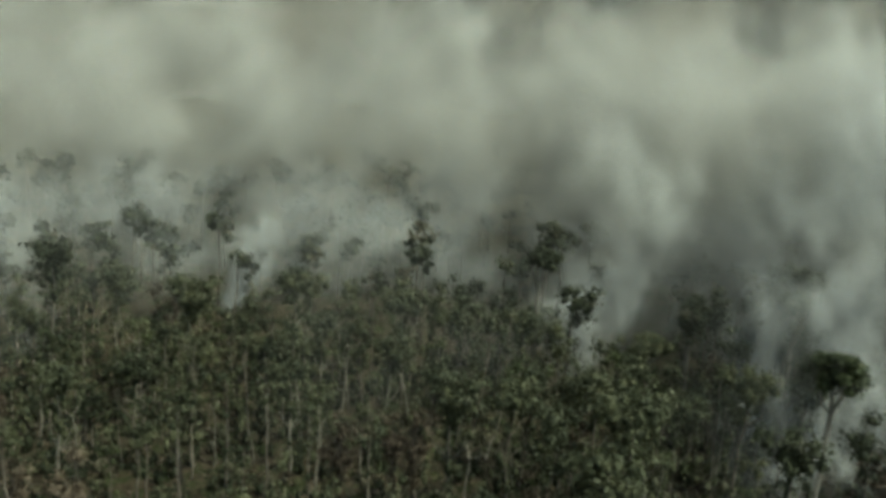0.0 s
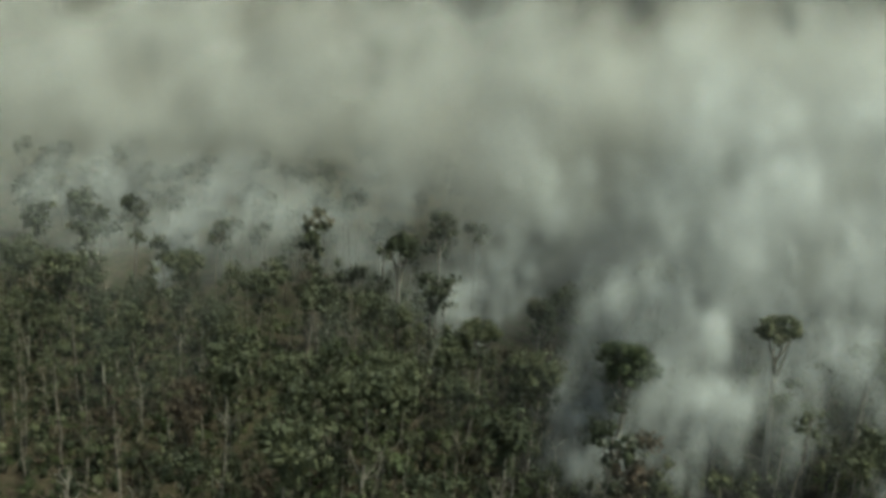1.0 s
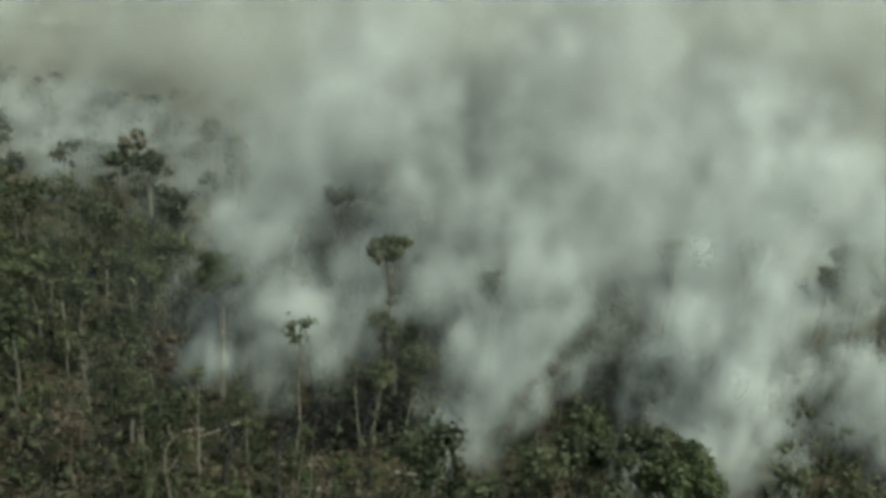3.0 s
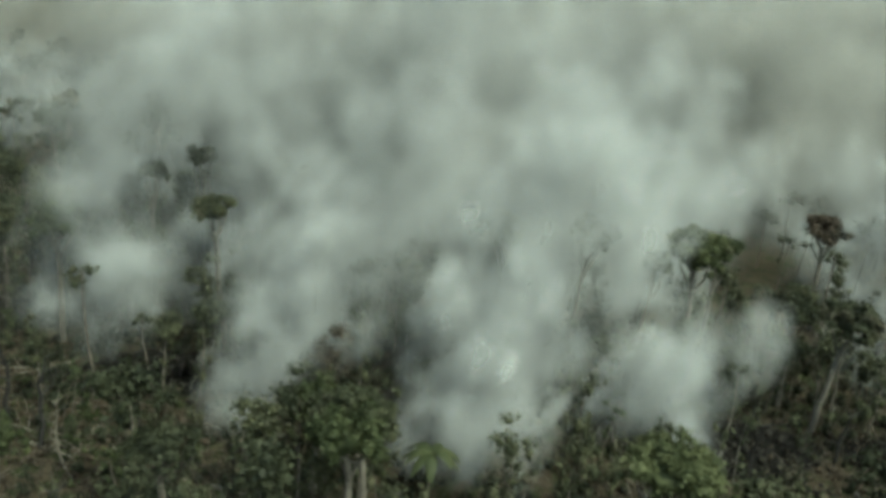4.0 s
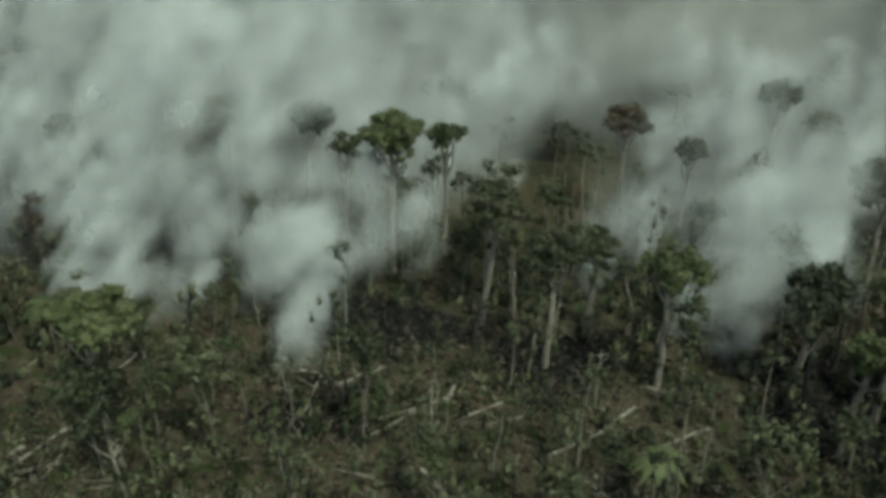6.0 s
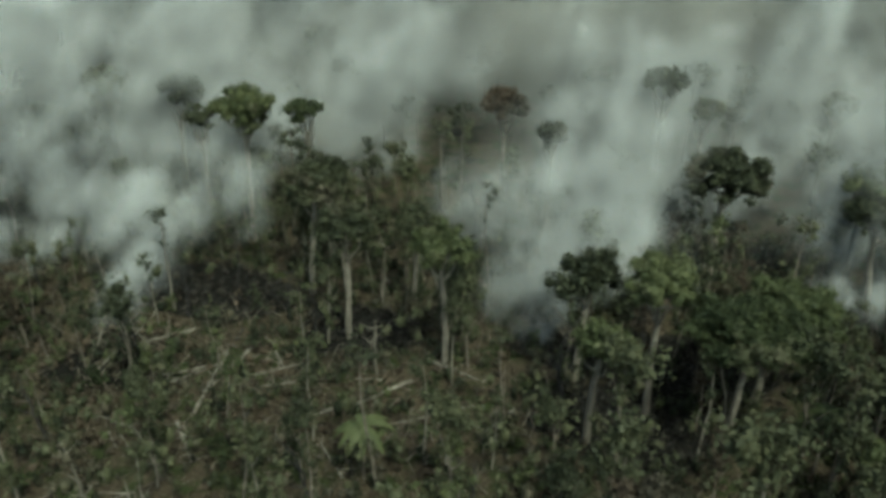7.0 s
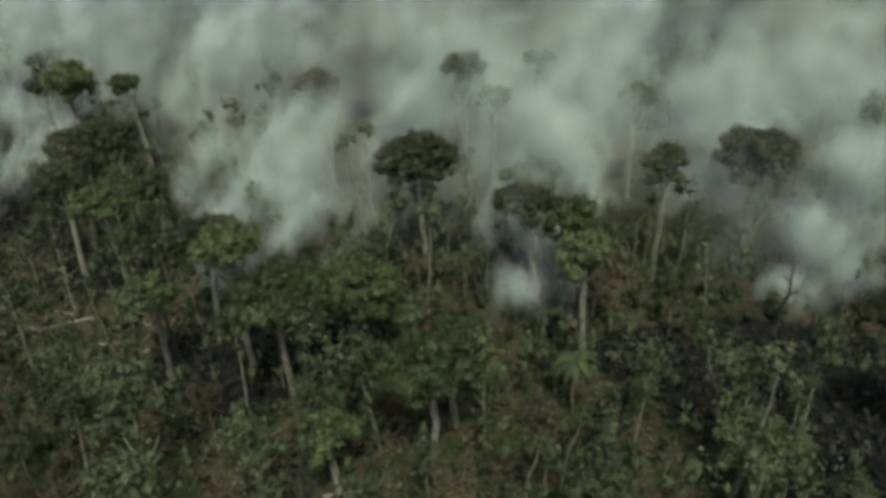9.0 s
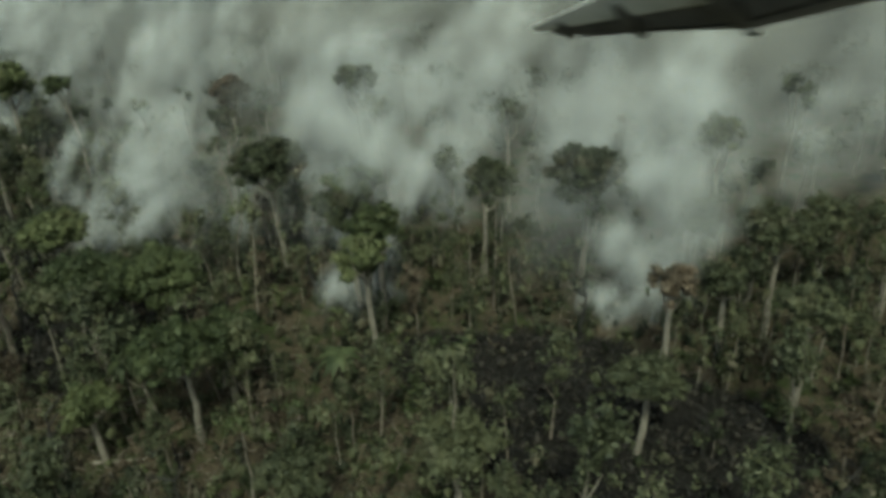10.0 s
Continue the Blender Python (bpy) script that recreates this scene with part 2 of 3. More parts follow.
def slender(g, h=17.0, per=60, leaf=0.28):
    p = stem(h, g.normal(0, 0.05, 2), 0.18, g, 8)
    trunk = tube(p, np.linspace(0.2, 0.07, len(p)), 6)
    clumps = []
    for _ in range(5):
        r = g.uniform(0.6, 1.2)
        clumps.append((p[-1] + g.normal(0, 0.9, 3) * [1, 1, 0.8], (r, r, r * 0.8)))
    start = g.integers(2, 8)
    for k in range(start, 7):
        if g.uniform() < 0.75:
            r = g.uniform(0.45, 1.0)
            clumps.append((p[k] + g.normal(0, 0.4, 3), (r, r, r * 1.7)))
    return trunk, [], foliage(clumps, per, leaf, g)


def sapling(g, h=6.5, per=64, leaf=0.28):
    p = stem(h * 0.8, g.normal(0, 0.05, 2), 0.08, g, 5)
    trunk = tube(p, np.linspace(0.1, 0.04, len(p)), 5)
    clumps = []
    for z in np.linspace(0.18, 1.0, 7):
        for _ in range(2):
            q = 1.45 * (1.12 - z) + 0.25
            r = g.uniform(0.6, 1.0) * (1.25 - 0.6 * z)
            clumps.append((np.array([g.normal(0, q * 0.55), g.normal(0, q * 0.55), z * h]), (r, r, r)))
    return trunk, [], foliage(clumps, per, leaf, g)


def dead(g, h=15.0):
    p = stem(h, g.normal(0, 0.05, 2), 0.25, g, 8)
    trunk = tube(p, np.linspace(0.32, 0.09, len(p)), 7)
    limbs = []
    for _ in range(9):
        s, a, n = p[g.integers(2, 8)], g.uniform(0, 2 * np.pi), g.uniform(1.0, 3.4)
        tip = s + [math.cos(a) * n, math.sin(a) * n, g.uniform(0.6, 2.4)]
        limbs.append(tube(np.array([s, (s + tip) / 2 + g.normal(0, 0.25, 3), tip]), [0.11, 0.075, 0.025], 5))
    return trunk, limbs, None


def palm(g, h=9.0):
    p = stem(h, g.normal(0, 0.04, 2), 0.08, g, 6)
    trunk = tube(p, np.linspace(0.17, 0.12, 6), 6)
    bits = []
    for k in range(14):
        a, up = 2 * np.pi * k / 14 + g.uniform(-0.2, 0.2), g.uniform(0.2, 1.1)
        s = np.linspace(0, 1, 7)
        q = p[-1] + np.stack([np.cos(a) * 3.0 * s, np.sin(a) * 3.0 * s, 3.0 * (up * s - (0.7 + up * 0.5) * s * s)], -1)
        side = np.array([-np.sin(a), np.cos(a), 0.0])
        w = (0.55 * np.sin(np.pi * np.clip(s * 0.9 + 0.1, 0, 1)))[:, None]
        v = np.concatenate([q - side * w - [0, 0, 0.22], q, q + side * w - [0, 0, 0.22]])
        f = [[i + o, i + 1 + o, i + 8 + o, i + 7 + o] for o in (0, 7) for i in range(6)]
        bits.append((v, np.array(f)))
    return trunk, [], joined(bits)


def plant(name, built, bark, leaves, label, category, group):
    """A top-level plant with its trunk, limbs and crown as parts, kept off the site until it is copied."""
    trunk, limbs, crown = built
    root = tagged(new(name), label, category, group)
    part("trunk", raw_mesh("trunk", *trunk, bark, smooth=True), root)
    for v in limbs:
        part("limb", raw_mesh("limb", *v, bark, smooth=True), root)
    if crown is not None:
        part("crown", raw_mesh("crown", *crown, leaves), root)
    return root


def set_at(root, x, y, s=1.0, turn=0.0, used=set()):
    """Stands a plant at x, y: the first one is the built one itself, the others are copies."""
    m = Matrix.Translation((x, y, ground_z(x, y) - 0.1)) @ Matrix.Rotation(turn, 4, "Z") @ Matrix.Diagonal((s, s, s, 1))
    if root.name in used:
        return copy_thing(root, m)
    used.add(root.name)
    root.matrix_basis = m
    return root


def ground_z(x, y):
    return 0.9 * math.sin(x * 0.045 + 1.0) * math.cos(y * 0.05) + 0.35 * math.sin(x * 0.17 + y * 0.13)


# ---- ground: one sheet to the horizon ----
def ground_sheet():
    s = np.linspace(-1, 1, 201)
    gx = 180 + 260 * s + 5600 * np.sign(s) * np.abs(s) ** 9
    gy = 130 + 200 * s + 5600 * np.sign(s) * np.abs(s) ** 9
    x, y = np.meshgrid(gx, gy, indexing="ij")
    z = 0.9 * np.sin(x * 0.045 + 1.0) * np.cos(y * 0.05) + 0.35 * np.sin(x * 0.17 + y * 0.13)
    n = len(s)
    i, j = np.meshgrid(np.arange(n - 1), np.arange(n - 1), indexing="ij")
    q = np.stack([i * n + j, (i + 1) * n + j, (i + 1) * n + j + 1, i * n + j + 1], -1).reshape(-1, 4)
    m, nd, l = nodes_of("forest_floor")
    big, mid, fine = noise_of(nd, l, 0.045, 3), noise_of(nd, l, 0.35, 5), noise_of(nd, l, 2.6, 5, 0.7)
    litter = ramp(nd, [(0.25, (0.022, 0.018, 0.012)), (0.5, (0.065, 0.052, 0.035)), (0.75, (0.15, 0.125, 0.09))])
    l.new(fine.outputs[0], litter.inputs[0])
    ash = ramp(nd, [(0.3, (0.008, 0.007, 0.006)), (0.6, (0.016, 0.015, 0.013)), (0.85, (0.055, 0.052, 0.048))])
    l.new(fine.outputs[0], ash.inputs[0])
    green = ramp(nd, [(0.3, (0.02, 0.028, 0.011)), (0.7, (0.05, 0.06, 0.024))])
    l.new(fine.outputs[0], green.inputs[0])
    black_mask = nd.new("ShaderNodeAttribute")
    black_mask.attribute_name = "black_mask"
    both = nd.new("ShaderNodeMath")
    both.operation = "MULTIPLY_ADD"
    l.new(black_mask.outputs["Fac"], both.inputs[0])
    both.inputs[1].default_value = 0.45
    l.new(big.outputs[0], both.inputs[2])
    f1 = ramp(nd, [(0.56, (0, 0, 0)), (0.68, (1, 1, 1))])
    l.new(both.outputs[0], f1.inputs[0])
    f2 = ramp(nd, [(0.48, (0, 0, 0)), (0.6, (1, 1, 1))])
    l.new(mid.outputs[0], f2.inputs[0])
    c1 = mix(nd, l, f2.outputs[0], litter.outputs[0], green.outputs[0])
    c2 = mix(nd, l, f1.outputs[0], c1, ash.outputs[0])
    p = nd.new("ShaderNodeBsdfPrincipled")
    p.inputs["Roughness"].default_value = 0.95
    p.inputs["Specular IOR Level"].default_value = 0.1
    l.new(c2, p.inputs["Base Color"])
    bp = nd.new("ShaderNodeBump")
    bp.inputs["Strength"].default_value, bp.inputs["Distance"].default_value = 0.8, 0.4
    l.new(fine.outputs[0], bp.inputs["Height"])
    l.new(bp.outputs[0], p.inputs["Normal"])
    o = nd.new("ShaderNodeOutputMaterial")
    l.new(p.outputs[0], o.inputs[0])
    me = raw_mesh("ground", np.stack([x, y, z], -1).reshape(-1, 3), q, m, smooth=True)
    me.attributes.new("black_mask", "FLOAT", "POINT").data.foreach_set("value", np.array([blackened(a, b) for a, b in zip(x.ravel(), y.ravel())], np.float32))
    ob = new("ground", me)
    tagged(ob, "brown leaf-littered and partly burnt forest floor", "ground", kind="structure")


def clearing(x, y):
    """How far the felled ground is open: 1 in the middle of it, 0 in the standing forest."""
    spots = ((105, 88, 26, 18), (206, 75, 42, 20), (150, 58, 30, 10), (25, 118, 40, 9), (284, 71, 22, 11), (228, 73, 14, 9))
    return max(0.0, max(1.25 - math.hypot((x - cx) / rx, (y - cy) / ry) for cx, cy, rx, ry in spots))


# ---- fires: x, y, smoke height, lean, radius at the foot and at the top, density ----
FIRES = [
    (102, 112, 44, (0.3, 0.1), 5.0, 12.0, 0.17), (97, 166, 34, (0.35, 0.2), 5.0, 10.0, 0.18), (39, 216, 16, (0.4, 0.0), 3.0, 5.0, 0.24),
    (128, 93, 32, (0.35, 0.25), 5.0, 10.0, 0.22), (151, 85, 36, (0.48, 0.2), 5.0, 8.5, 0.34), (177, 90, 13, (0.6, 0.4), 5.5, 8.0, 0.34),
    (221, 112, 11, (0.35, 0.25), 4.0, 6.5, 0.14), (236, 96, 23, (0.55, 0.4), 5.0, 9.5, 0.27), (278, 111, 30, (0.0, 0.25), 3.5, 7.5, 0.2),
    (308, 130, 24, (0.4, 0.45), 3.5, 8.5, 0.18), (91, 118, 11, (0.6, 0.2), 4.0, 6.5, 0.18), (161, 91, 15, (0.5, 0.3), 4.0, 6.5, 0.22),
    (112, 124, 44, (0.3, 0.3), 6.0, 14.0, 0.15), (268, 142, 26, (0.2, 0.4), 5.0, 10.0, 0.2),
    (134, 116, 46, (0.3, 0.3), 8.0, 16.0, 0.14), (190, 136, 34, (0.3, 0.3), 7.0, 13.0, 0.22), (233, 143, 26, (0.3, 0.3), 6.0, 11.0, 0.2),
    (166, 132, 44, (0.3, 0.3), 8.0, 16.0, 0.16), (290, 154, 28, (0.2, 0.4), 6.0, 11.0, 0.18), (160, 108, 36, (0.4, 0.3), 6.0, 12.0, 0.22),
]


def by_fire(x, y):
    """Whether a place lies on burning ground or just before it, where the trees have gone."""
    return any(abs(x - f[0] - 1) < 5.5 and -15 < y - f[1] < 5 for f in FIRES)


def blackened(x, y):
    """1 on black ground the fire left and on shade coloured black, 0 elsewhere."""
    # the spot at (250, 81) is shaded green growth, darkened as black ground
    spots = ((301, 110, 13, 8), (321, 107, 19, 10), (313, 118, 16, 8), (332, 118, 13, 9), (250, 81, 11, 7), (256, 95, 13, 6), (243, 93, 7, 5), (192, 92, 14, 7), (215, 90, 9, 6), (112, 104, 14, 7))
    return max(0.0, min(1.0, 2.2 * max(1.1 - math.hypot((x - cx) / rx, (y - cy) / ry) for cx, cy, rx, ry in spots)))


ground_sheet()

# ---- trees that stand out ----
def g_of(k):
    return np.random.default_rng(100 + k)


# fresh leaves near (247-282, 73-90) also lighten crowns that stand in sun
TALL = [
    # x, y, height, crown half width, crown depth, fresh
    (189, 107, 26, 5.0, 5.2, 1), (195.2, 116, 23, 3.0, 2.0, 1), (224, 134, 22, 4.4, 3.0, 2), (232.3, 125, 20.5, 2.6, 2.4, 0),
    (249, 144, 25, 4.2, 3.0, 0), (259, 115, 21.5, 6.8, 4.0, 0), (253, 84, 20.5, 4.6, 3.2, 1), (228, 85, 20, 4.4, 3.0, 1),
    (204.5, 95.5, 20.5, 4.6, 3.2, 0), (299.5, 139, 20.5, 7.0, 4.6, 0), (305, 176, 16.5, 4.6, 3.6, 0), (276.7, 152, 21.0, 3.2, 2.6, 0),
    (290.7, 168, 16, 2.4, 2.6, 2), (170.5, 60, 21, 5.2, 3.0, 1), (95.2, 114, 22.5, 4.4, 3.6, 1), (120, 112.5, 24.5, 3.2, 2.8, 0),
    (92, 177, 25, 3.6, 4.0, 0), (120.5, 142, 23.5, 4.6, 2.4, 0), (78, 158, 26, 3.4, 3.0, 0), (143, 70, 18.5, 4.8, 3.6, 0),
    (142, 66, 19, 4.4, 3.2, 1), (161, 112, 24.5, 4.0, 3.0, 0), (172.6, 113, 24, 4.0, 3.0, 0), (214, 87, 19, 4.0, 3.0, 0),
    (244, 87, 17.5, 3.8, 2.8, 0), (280, 111, 19.5, 4.8, 3.6, 0), (277, 117, 20.5, 4.4, 1.6, 1), (256, 143, 21, 3.4, 2.8, 0),
    (265, 90, 16.5, 6.6, 3.6, 1), (284.5, 111, 19.5, 4.2, 5.0, 1), (313, 155, 24, 4.0, 3.2, 0), (134, 111, 20, 3.0, 2.4, 0),
    (281, 88, 13.5, 5.2, 3.0, 1), (247, 76, 16, 3.2, 3.2, 1), (116, 140, 21.5, 3.8, 2.6, 0),
    (290, 127, 21, 3.6, 4.0, 0), (327, 140, 19, 4.4, 3.4, 0), (335, 128, 17, 4.2, 3.2, 0),
    (262, 82, 17.5, 7.5, 2.6, 1), (253.5, 50, 20, 4.0, 2.6, 2), (282, 82, 15.5, 6.0, 2.4, 1), (302, 80, 10.5, 4.0, 2.2, 0), (313, 92, 10.5, 5.0, 2.4, 0), (324, 110, 11.5, 4.4, 2.6, 0),
    (321, 122, 17, 3.0, 3.0, 2), (276, 73, 10.5, 3.6, 2.2, 1), (289, 105, 20, 3.8, 4.6, 1), (137, 79, 15, 3.4, 4.0, 1), (122, 70, 14, 4.0, 3.0, 0),
    (65, 128, 12, 3.0, 2.2, 2), (85, 138, 17.5, 3.8, 2.6, 0), (97, 141, 20, 2.8, 5.0, 0), (204, 104, 18, 3.6, 3.0, 0), (219, 99, 15, 3.2, 2.8, 0),
    (316, 140, 16, 3.6, 3.4, 0), (322, 146, 17, 3.8, 3.6, 0), (330, 150, 17, 4.0, 3.6, 0), (338, 152, 18, 4.0, 3.4, 0), (324, 132, 13, 3.4, 3.0, 0),
    (105, 128, 25, 2.8, 2.0, 0), (112, 133, 27, 3.0, 2.0, 0), (181, 107, 22, 2.2, 2.0, 0),
]
LABELS = ("tall forest tree with a pale trunk and a dark green crown",
          "tall pale-trunked tree with a fresh green umbrella crown",
          "tall forest tree with a scorched yellow-brown crown")
for k, (x, y, h, w, dp, fresh) in enumerate(TALL):
    set_at(plant("emergent_tree", emergent(g_of(k), h, w, dp), BARK, (LEAF, LEAF_FRESH, LEAF_DRY)[fresh], LABELS[fresh], "tree",
                 "tall trees above the canopy"), x, y, 1.0, 0.7 * k)

# ---- the standing forest near the flight, tree by tree ----
CANOPY = [plant("forest_tree", canopy(g_of(200 + k), h, w, dp), BARK_GREY if k % 3 else BARK, LEAF if k < 7 else LEAF_DRY,
                "forest tree with a grey-brown trunk and a ragged olive-green crown" if k < 7 else "forest tree with a brown, heat-scorched crown",
                "tree", "forest trees")
          for k, (h, w, dp) in enumerate([(18, 2.6, 3.6), (16, 2.3, 4.2), (19, 3.2, 3.0), (15, 2.8, 3.0), (17, 2.0, 4.8), (20, 2.5, 3.4), (14, 2.3, 3.2), (15, 2.4, 3.4)])]
THIN = [plant("slender_tree", slender(g_of(300 + k), h), BARK if k % 2 else BARK_GREY, LEAF if k < 5 else LEAF_FRESH,
              "slender pale-stemmed tree wrapped in climbing leaves", "tree", "slender trees")
        for k, h in enumerate([17, 15, 18, 13, 16, 12, 14])]
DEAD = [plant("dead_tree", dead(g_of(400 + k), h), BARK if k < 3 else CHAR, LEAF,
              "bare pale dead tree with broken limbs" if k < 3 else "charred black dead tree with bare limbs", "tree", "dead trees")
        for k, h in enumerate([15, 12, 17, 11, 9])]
YOUNG = [plant("young_tree", sapling(g_of(500 + k), h), BARK_GREY, LEAF_FRESH if k % 2 else LEAF,
               "bushy young green tree in the undergrowth", "young tree", "young trees")
         for k, h in enumerate([6.5, 5.0, 8.0, 4.0])]
PALMS = [plant("palm_tree", palm(g_of(600 + k), h), BARK_GREY, LEAF_FRESH, "slim palm with arching green fronds", "palm", "palms")
         for k, h in enumerate([9, 7])]


def scatter(n, x0, x1, y0, y1, gap, keep, seed):
    """Up to n places with room round each, where keep(x, y) says so."""
    r, done, cells = random.Random(seed), [], {}
    for _ in range(n * 40):
        if len(done) >= n:
            break
        x, y = r.uniform(x0, x1), r.uniform(y0, y1)
        c = (int(x // gap), int(y // gap))
        if r.random() > keep(x, y) or any(math.hypot(x - a, y - b) < gap for i in (-1, 0, 1) for j in (-1, 0, 1) for a, b in cells.get((c[0] + i, c[1] + j), ())):
            continue
        cells.setdefault(c, []).append((x, y))
        done.append((x, y))
    return done


def seen_band(x, y):
    """The strip of ground that the flight passes nearest."""
    front = np.interp(x, [-20, 0, 50, 100, 130, 180, 240, 290, 340], [140, 130, 101, 76, 57, 44, 42, 56, 86])
    return y > front and y < front + 88


rr = random.Random(5)
for x, y in scatter(290, -20, 350, 50, 225, 4.3, lambda x, y: (1 - 0.98 * min(1, clearing(x, y))) * (1 - 0.8 * blackened(x, y)) if seen_band(x, y) and not by_fire(x, y) else 0, 11):
    set_at(rr.choice(CANOPY[:7] if rr.random() < 0.88 else CANOPY[7:]), x, y, rr.uniform(0.75, 1.12) * (0.82 if x > 150 and y > 98 else 1.12 if x < 115 else 1.0), rr.uniform(0, 6.3))
for x, y in scatter(290, -20, 350, 48, 215, 3.2, lambda x, y: (0.9 - 0.8 * min(1, clearing(x, y))) if seen_band(x, y) and not by_fire(x, y) and blackened(x, y) < 0.6 else 0, 12):
    set_at(rr.choice(THIN), x, y, rr.uniform(0.7, 1.12), rr.uniform(0, 6.3))
for x, y in scatter(125, 0, 345, 46, 190, 4, lambda x, y: 0.35 + 0.5 * min(1, clearing(x, y)) if seen_band(x, y) else 0, 13):
    set_at(rr.choice(DEAD[3:] if blackened(x, y) > 0.3 else DEAD), x, y, rr.uniform(0.6, 1.05), rr.uniform(0, 6.3))
for x, y in scatter(290, -10, 345, 42, 150, 2.8, lambda x, y: (0.3 + 0.3 * min(1, clearing(x, y))) * (1 - 0.9 * blackened(x, y)) if seen_band(x, y + 3) else 0, 14):
    set_at(rr.choice(YOUNG), x, y, rr.uniform(0.5, 1.05), rr.uniform(0, 6.3))
for x, y in ((271, 80), (226, 63), (150, 78), (66, 118), (292, 96)):
    set_at(rr.choice(PALMS), x, y, rr.uniform(0.8, 1.1), rr.uniform(0, 6.3))


# ---- the forest beyond, undergrowth and felled wood as stuff ----
def stamp(shapes, places, seed):
    r, bits = random.Random(seed), []
    for x, y in places:
        v, f = r.choice(shapes)
        a, s = r.uniform(0, 6.3), r.uniform(0.75, 1.2)
        c, n = math.cos(a) * s, math.sin(a) * s
        w = np.stack([v[:, 0] * c - v[:, 1] * n + x, v[:, 0] * n + v[:, 1] * c + y, v[:, 2] * s * r.uniform(0.85, 1.15) + ground_z(x, y) - 0.1], -1)
        bits.append((w, f))
    return joined(bits)


far_keep = lambda x, y: 0 if seen_band(x, y) or y < np.interp(x, [-20, 0, 50, 100, 340, 420], [150, 140, 112, 140, 150, 110]) else 1
far_places = scatter(660, -170, 520, 95, 345, 4.6, far_keep, 21)
built = [canopy(g_of(700 + k), 15 + 1.2 * k, 3.0, 3.6, 12, 0.9, 8, 0) for k in range(6)]
tagged(new("distant_forest_crowns", raw_mesh("distant_forest_crowns", *stamp([b[2] for b in built], far_places, 3), LEAF)),
       "dense olive-green canopy of the forest behind the fires", "forest", kind="stuff")
tagged(new("distant_forest_trunks", raw_mesh("distant_forest_trunks", *stamp([b[0] for b in built], far_places, 3), BARK_GREY, smooth=True)),
       "grey-brown trunks of the forest behind the fires", "forest", kind="stuff")


def undergrowth(name, count, seed, material, radius, tall, size, keep, label, lift=0.0):
    r, g, clumps = random.Random(seed), np.random.default_rng(seed), []
    for x, y in scatter(count, -20, 350, 42, 200, 1.5, keep, seed):
        q = r.uniform(0.5, 1.0) * radius
        clumps.append((np.array([x, y, ground_z(x, y) + q * tall * 0.45 + r.uniform(0.4, 1.0) * lift]), (q, q, q * tall)))
    tagged(new(name, raw_mesh(name, *foliage(clumps, 27, size, g, 0.58), material)), label, "undergrowth", kind="stuff")


near_ground = lambda x, y: 0.55 * (1 - 0.93 * blackened(x, y)) if seen_band(x, y + 6) else 0
undergrowth("green_undergrowth", 2900, 31, LEAF, 1.6, 1.4, 0.31, lambda x, y: near_ground(x, y) * (1 - 0.85 * min(1, clearing(x, y))), "low olive-green shrubs and vines on the forest floor")
undergrowth("fresh_undergrowth", 560, 32, LEAF_FRESH, 1.2, 1.1, 0.29, lambda x, y: near_ground(x, y) * (0.3 + clearing(x, y)), "bright green regrowth between the felled trunks")
undergrowth("dry_slash", 2100, 33, LEAF_DRY, 1.4, 0.65, 0.31, lambda x, y: near_ground(x, y) * (0.05 + clearing(x, y)), "dry brown heaps of felled branches and leaves")


undergrowth("vine_tangle", 2100, 34, LEAF, 1.25, 1.5, 0.3, lambda x, y: near_ground(x, y) * (1 - min(1, clearing(x, y))) * (1 if x > 120 else 0.6) if not by_fire(x, y) else 0,
            "tangle of vines and half-grown trees under the canopy", 8.5)


def sticks(name, count, seed, material, keep, label):
    """Broken branches and thin stems, lying and leaning every way."""
    r, g, bits = random.Random(seed), np.random.default_rng(seed), []
    for x, y in scatter(count, -15, 348, 42, 170, 0.9, keep, seed):
        n, a, up = r.uniform(0.9, 3.4), r.uniform(0, 6.3), r.choice((0.12, 0.25, 0.5, 1.1, 2.6))
        d = np.array([math.cos(a), math.sin(a), up]) / math.hypot(1, up) * n
        c = np.array([x, y, ground_z(x, y) + r.uniform(-0.1, 0.5)])
        w = r.uniform(0.035, 0.1)
        bits.append(tube(np.array([c, c + d * 0.55 + g.normal(0, 0.15, 3), c + d]), [w, w * 0.7, w * 0.3], 4))
    tagged(new(name, raw_mesh(name, *joined(bits), material)), label, "branches", kind="stuff")


sticks("broken_branches", 4200, 51, BARK_GREY, lambda x, y: (0.12 + 0.9 * min(1, clearing(x, y))) * (1 - blackened(x, y)) if seen_band(x, y + 5) else 0,
       "pale broken branches strewn over the felled ground")
# at (250, 81) this black growth is put in for shade
undergrowth("charred_brush", 1100, 35, LEAF_BURNT, 1.3, 0.9, 0.3, lambda x, y: blackened(x, y) if seen_band(x, y + 6) else 0,
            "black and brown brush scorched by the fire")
sticks("charred_branches", 2200, 52, CHAR, lambda x, y: blackened(x, y) if seen_band(x, y + 5) else 0, "black charred branches on burnt ground")


